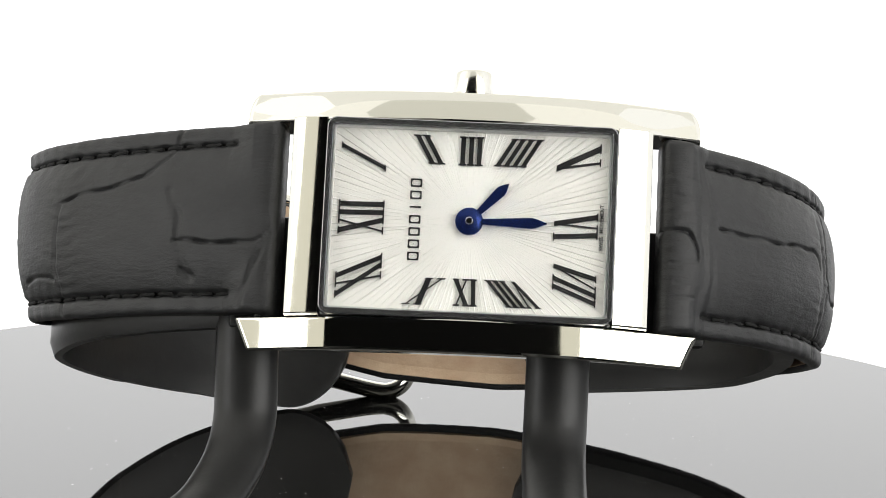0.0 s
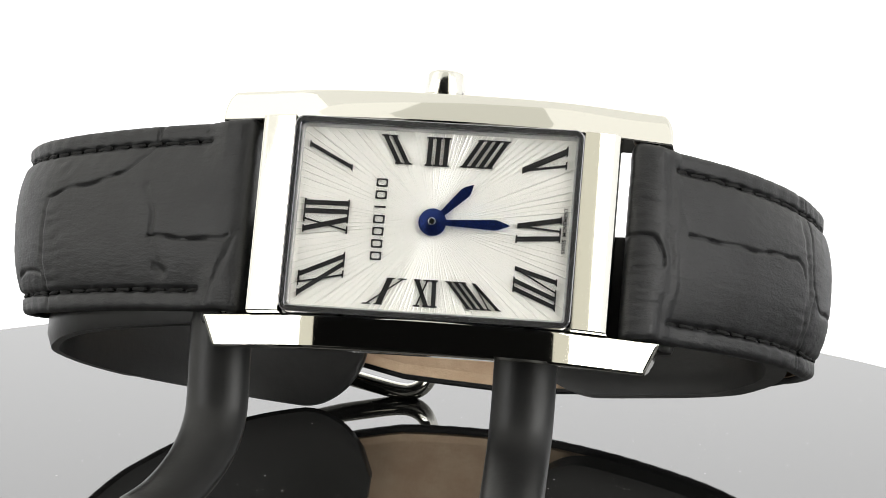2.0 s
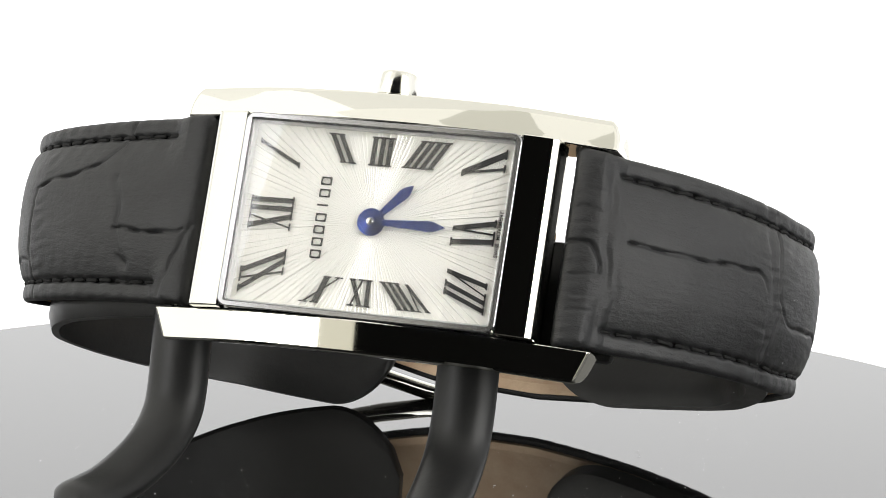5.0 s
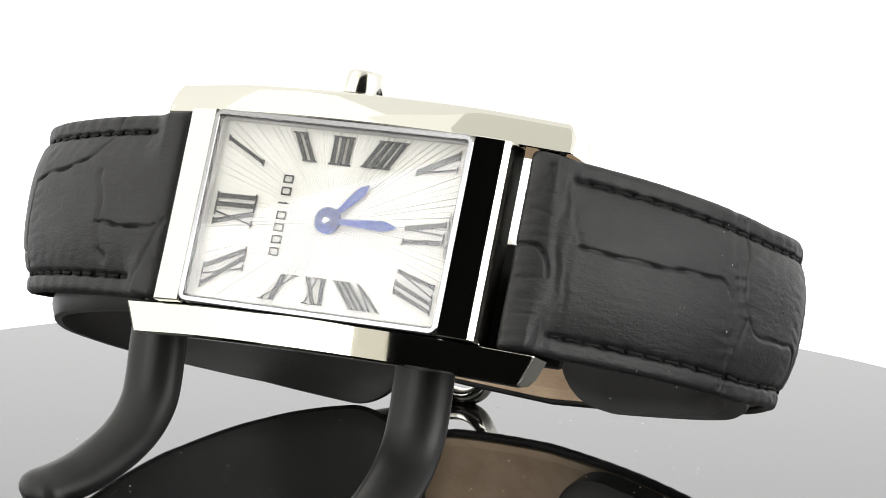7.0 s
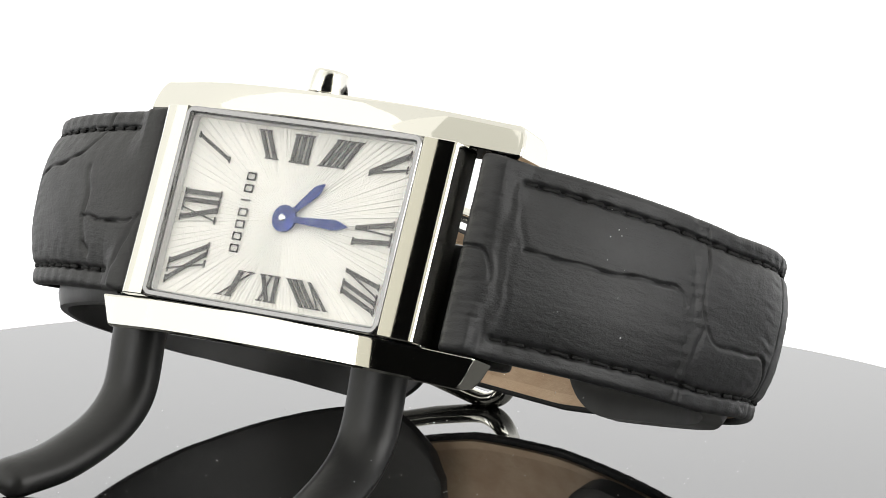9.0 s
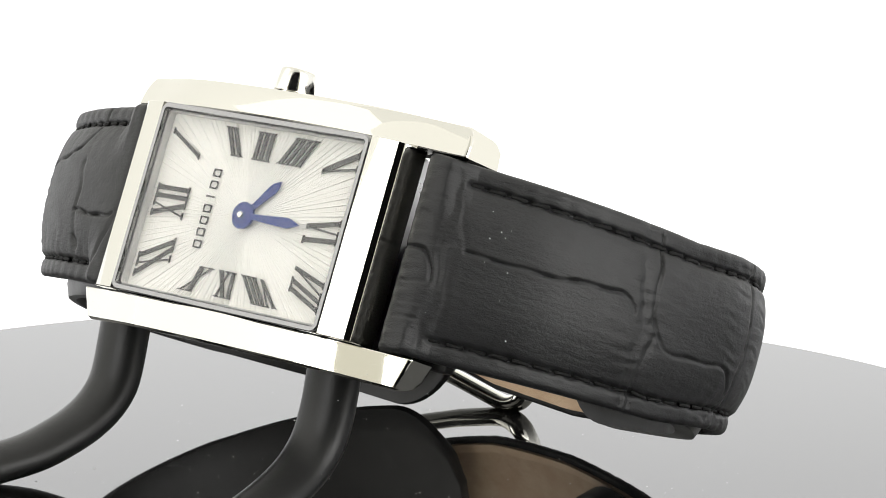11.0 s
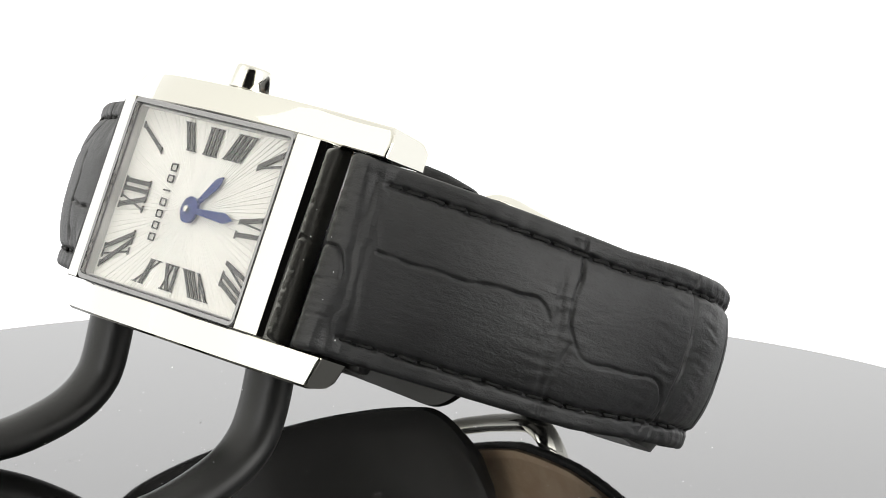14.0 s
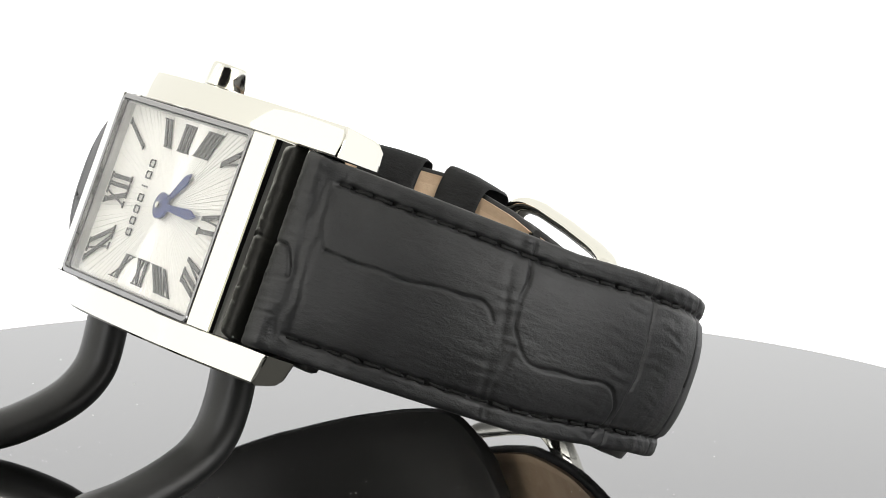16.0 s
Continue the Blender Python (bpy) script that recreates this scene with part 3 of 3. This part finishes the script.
def build_watch():
    watch = tagged(new("wristwatch"), "rectangular polished steel wristwatch on a black leather strap", "wristwatch")
    for sign in (-1, 1):
        part("side_rail", rail(sign), STEEL, watch, "polished steel case side", WATCH, 28)
        part("end_piece", end_piece(sign), STEEL, watch, "polished steel end link", WATCH, 14)
        part("spring_bar", tube([(sign * 18.1 * MM, -8.2 * MM, -4.7 * MM), (sign * 18.1 * MM, 8.2 * MM, -4.7 * MM)], 0.4 * MM, None, 12), STEEL_DARK, watch, "", WATCH)
    part("case_back", box(-12.6 * MM, 12.6 * MM, -8.7 * MM, 8.7 * MM, -6.4 * MM, -1.4 * MM, 0.3 * MM), STEEL_DARK, watch, "brushed steel case back", WATCH)
    part("back_cover", box(-13.6 * MM, 13.6 * MM, -8.6 * MM, 8.6 * MM, -7.4 * MM, -4.32 * MM, 0.5 * MM), STEEL_DARK, watch, "brushed steel back cover", WATCH)
    part("bezel_frame", rect_ring(12.62, 8.66, 12.12, 8.16, -1.4, 0.02), GASKET, watch, "dark polished frame round the glass", WATCH)
    part("rehaut", rect_ring(12.1, 8.14, 11.9, 7.95, -1.35, -0.45, 0.5), REHAUT, watch, "bright inner flange", WATCH)
    dial = part("dial", dial_mesh(), DIAL, watch, "silver sunray dial with black roman numerals", WATCH, 10)
    part("sunray", ray_mesh(), RAY, dial, "bright stamped rays", None, 10)
    for text, foot, head, width in NUMERALS:
        part("numeral", roman(text, foot, head, width), INK, dial)
    # maker's name as plain outlined blocks
    for i in range(7):
        v0 = -3.55 + i * 1.08
        wide = 0.14 if i == 4 else 0.74
        bm = rect_ring(0.50, wide / 2, 0.36, max(wide / 2 - 0.13, 0.02), -1.16, -1.05, 0.1) if i != 4 else box(-0.5 * MM, 0.5 * MM, -0.07 * MM, 0.07 * MM, -1.16 * MM, -1.05 * MM)
        part("name_bar", bm, INK, dial, "", pose(-4.72 * MM, (v0 + 0.37) * MM, 0))
    cu = bpy.data.curves.new("inscription", "FONT")
    cu.body, cu.size, cu.extrude = "SWISS  MOVEMENT", 0.47 * MM, 0.01 * MM
    cu.offset = 0.008 * MM
    cu.align_x = "CENTER"
    cu.materials.append(INK_GREY)
    txt = new("inscription", cu)
    txt.parent, txt.matrix_basis = dial, pose(11.58 * MM, 0.0, -1.14 * MM, 0, 0, 90)
    txt["label"] = "small printed origin line"
    hour = part("hour_hand", pointer((3.3, 3.5), 0.47, -0.98), BLUED, watch, "blued steel hour hand", WATCH)
    minute = part("minute_hand", pointer((6.75, 0.06), 0.47, -0.80), BLUED, watch, "blued steel minute hand", WATCH)
    part("hand_boss", lathe([(0, -0.55), (0.35, -0.56), (0.75, -0.62), (1.0, -0.68), (1.2, -0.70), (1.2, -0.98), (0, -0.98)], 40), BLUED, watch, "blued round boss of the hands", WATCH @ Matrix.Diagonal((MM, MM, MM, 1)))
    part("hand_pin", lathe([(0, -0.30), (0.25, -0.32), (0.34, -0.42), (0.34, -0.6), (0, -0.6)], 24), STEEL, watch, "polished pin", WATCH @ Matrix.Diagonal((MM, MM, MM, 1)))
    glass = part("crystal", box(-12.1 * MM, 12.1 * MM, -8.14 * MM, 8.14 * MM, -0.35 * MM, 0.06 * MM, 0.12 * MM, 1), GLASS, watch, "flat clear watch glass", WATCH)
    glass.visible_shadow = False
    crown = lathe([(0, 2.25), (1.36, 2.24), (1.56, 2.17), (1.66, 2.0), (1.68, 1.8), (1.88, 0.2), (1.80, 0.05), (1.2, 0.0), (0.8, -0.05), (0.8, -1.0), (0, -1.0)], 48)
    part("crown", crown, STEEL_CROWN, watch, "small polished winding crown", WATCH @ pose(-0.2 * MM, 11.5 * MM, -2.9 * MM, -90, 0, 0) @ Matrix.Diagonal((MM, MM, MM, 1)), 50)
    tail = s_at(15)
    long_strap = strap_piece("strap_long", 0.0, tail, False, LONG_CREASES, watch, "black crocodile-embossed strap half with punched holes")
    strap_piece("strap_short", LOOP_L, s_at(12) + 6.5, True, SHORT_CREASES, watch, "black crocodile-embossed strap half that carries the buckle")
    # pale lint on the leather
    rng = random.Random(21)
    bm = bmesh.new()
    for _ in range(34):
        s, v = rng.uniform(8.0, 40.0), rng.uniform(-5.0, 5.4)
        p = Vector(on_loop(np.array(s), np.array(v), np.array(1.12 * (1 - min(1.0, abs(v) / 6.6) ** 2.7) - 0.93)))
        nn = loop_at(np.array(s))[1]
        r = rng.choice((0.02, 0.025, 0.03, 0.035)) * MM
        m = Matrix.Translation(p) @ Vector((nn[0], 0, nn[1])).to_track_quat("Z", "Y").to_matrix().to_4x4() @ pose(0, 0, 0, 0, 0, rng.uniform(0, 180)) @ Matrix.Diagonal((r * rng.choice((1, 1, 2, 3)), r, r * 0.5, 1))
        bmesh.ops.create_icosphere(bm, subdivisions=1, radius=1, matrix=m)
    tagged(part("lint", bm, DUST, long_strap, "specks of pale lint", WATCH), kind="stuff")
    # punched holes in the long half
    for i in range(3):
        s = 48.6 + 6.0 * i
        p = Vector(on_loop(np.array(s), np.array(0.0), np.array(0.14 - 0.3 * i)))
        nn = loop_at(np.array(s))[1]
        m = Matrix.Translation(p) @ Vector((nn[0], 0, nn[1])).to_track_quat("Z", "Y").to_matrix().to_4x4() @ Matrix.Diagonal((MM, MM, MM, 1))
        part("hole", lathe([(0, -0.6), (0.62, -0.6), (0.66, -0.05), (0.78, 0.02), (0.95, -0.08), (0.95, -0.7), (0, -0.7)], 20), THREAD, long_strap, "", m)
    # keepers round both layers
    for s, width in ((105.6, 6.6), (115.2, 7.4)):
        rows = []
        for ds in (0, 0.15, 0.5, width / 2, width - 0.5, width - 0.15, width):
            puff = 0.35 * math.sqrt(max(0.0, 1 - (abs(ds - width / 2) / (width / 2)) ** 4))
            ring = []
            for k in range(28):
                t = 2 * math.pi * k / 28
                v = -0.3 + (8.7 + puff) * math.copysign(abs(math.cos(t)) ** 0.5, math.cos(t))
                n = -2.2 + (3.0 + puff) * math.copysign(abs(math.sin(t)) ** 0.4, math.sin(t))
                ring.append(Vector(on_loop(np.array(s + ds), np.array(v), np.array(n))))
            rows.append(ring)
        bm = loft(rows, True, False)
        bmesh.ops.solidify(bm, geom=bm.faces[:], thickness=0.9 * MM)
        part("keeper", bm, LEATHER, watch, "black leather strap keeper", WATCH)
    # buckle: a rounded frame that follows the strap, with its pin
    s0, s1 = s_at(12) - 2.5, s_at(13) + 5.0
    ring = []
    for k in range(72):
        t = 2 * math.pi * k / 72
        a = (s0 + s1) / 2 + (s1 - s0) / 2 * math.copysign(abs(math.cos(t)) ** 0.28, math.cos(t))
        v = 0.2 + 8.6 * math.copysign(abs(math.sin(t)) ** 0.4, math.sin(t))
        ring.append(Vector(on_loop(np.array(a), np.array(v), np.array(0.6))))
    bm = tube(ring + [ring[0]], 0.85 * MM, 1.35 * MM, 14, Vector((0, 0, 1)), False)
    buckle = part("buckle", bm, STEEL, watch, "polished steel pin buckle", WATCH)
    part("tongue", tube([Vector(on_loop(np.array(s), np.array(0.0), np.array(0.9))) for s in np.linspace(s0, s1, 9)], 0.6 * MM, 0.8 * MM, 10, Vector((0, 1, 0))), STEEL, buckle, "buckle pin")
    return watch


turntable = build_turntable()
stand = build_stand()
watch = build_watch()


# ------------------------------------------------------------------ the turning
def motions():
    # turn of the platter in degrees, second by second
    turn = [0.0, -3.13, -6.38, -9.74, -13.21, -16.77, -20.41, -24.12, -27.86, -31.63, -35.40, -39.14, -42.83, -46.43, -49.92, -53.26, -56.41]
    rows = [(float(t), pose(0, 0, 0, 0, 0, a)) for t, a in enumerate(turn)]
    for thing in (turntable, stand, watch):
        walk(thing, rows)


motions()
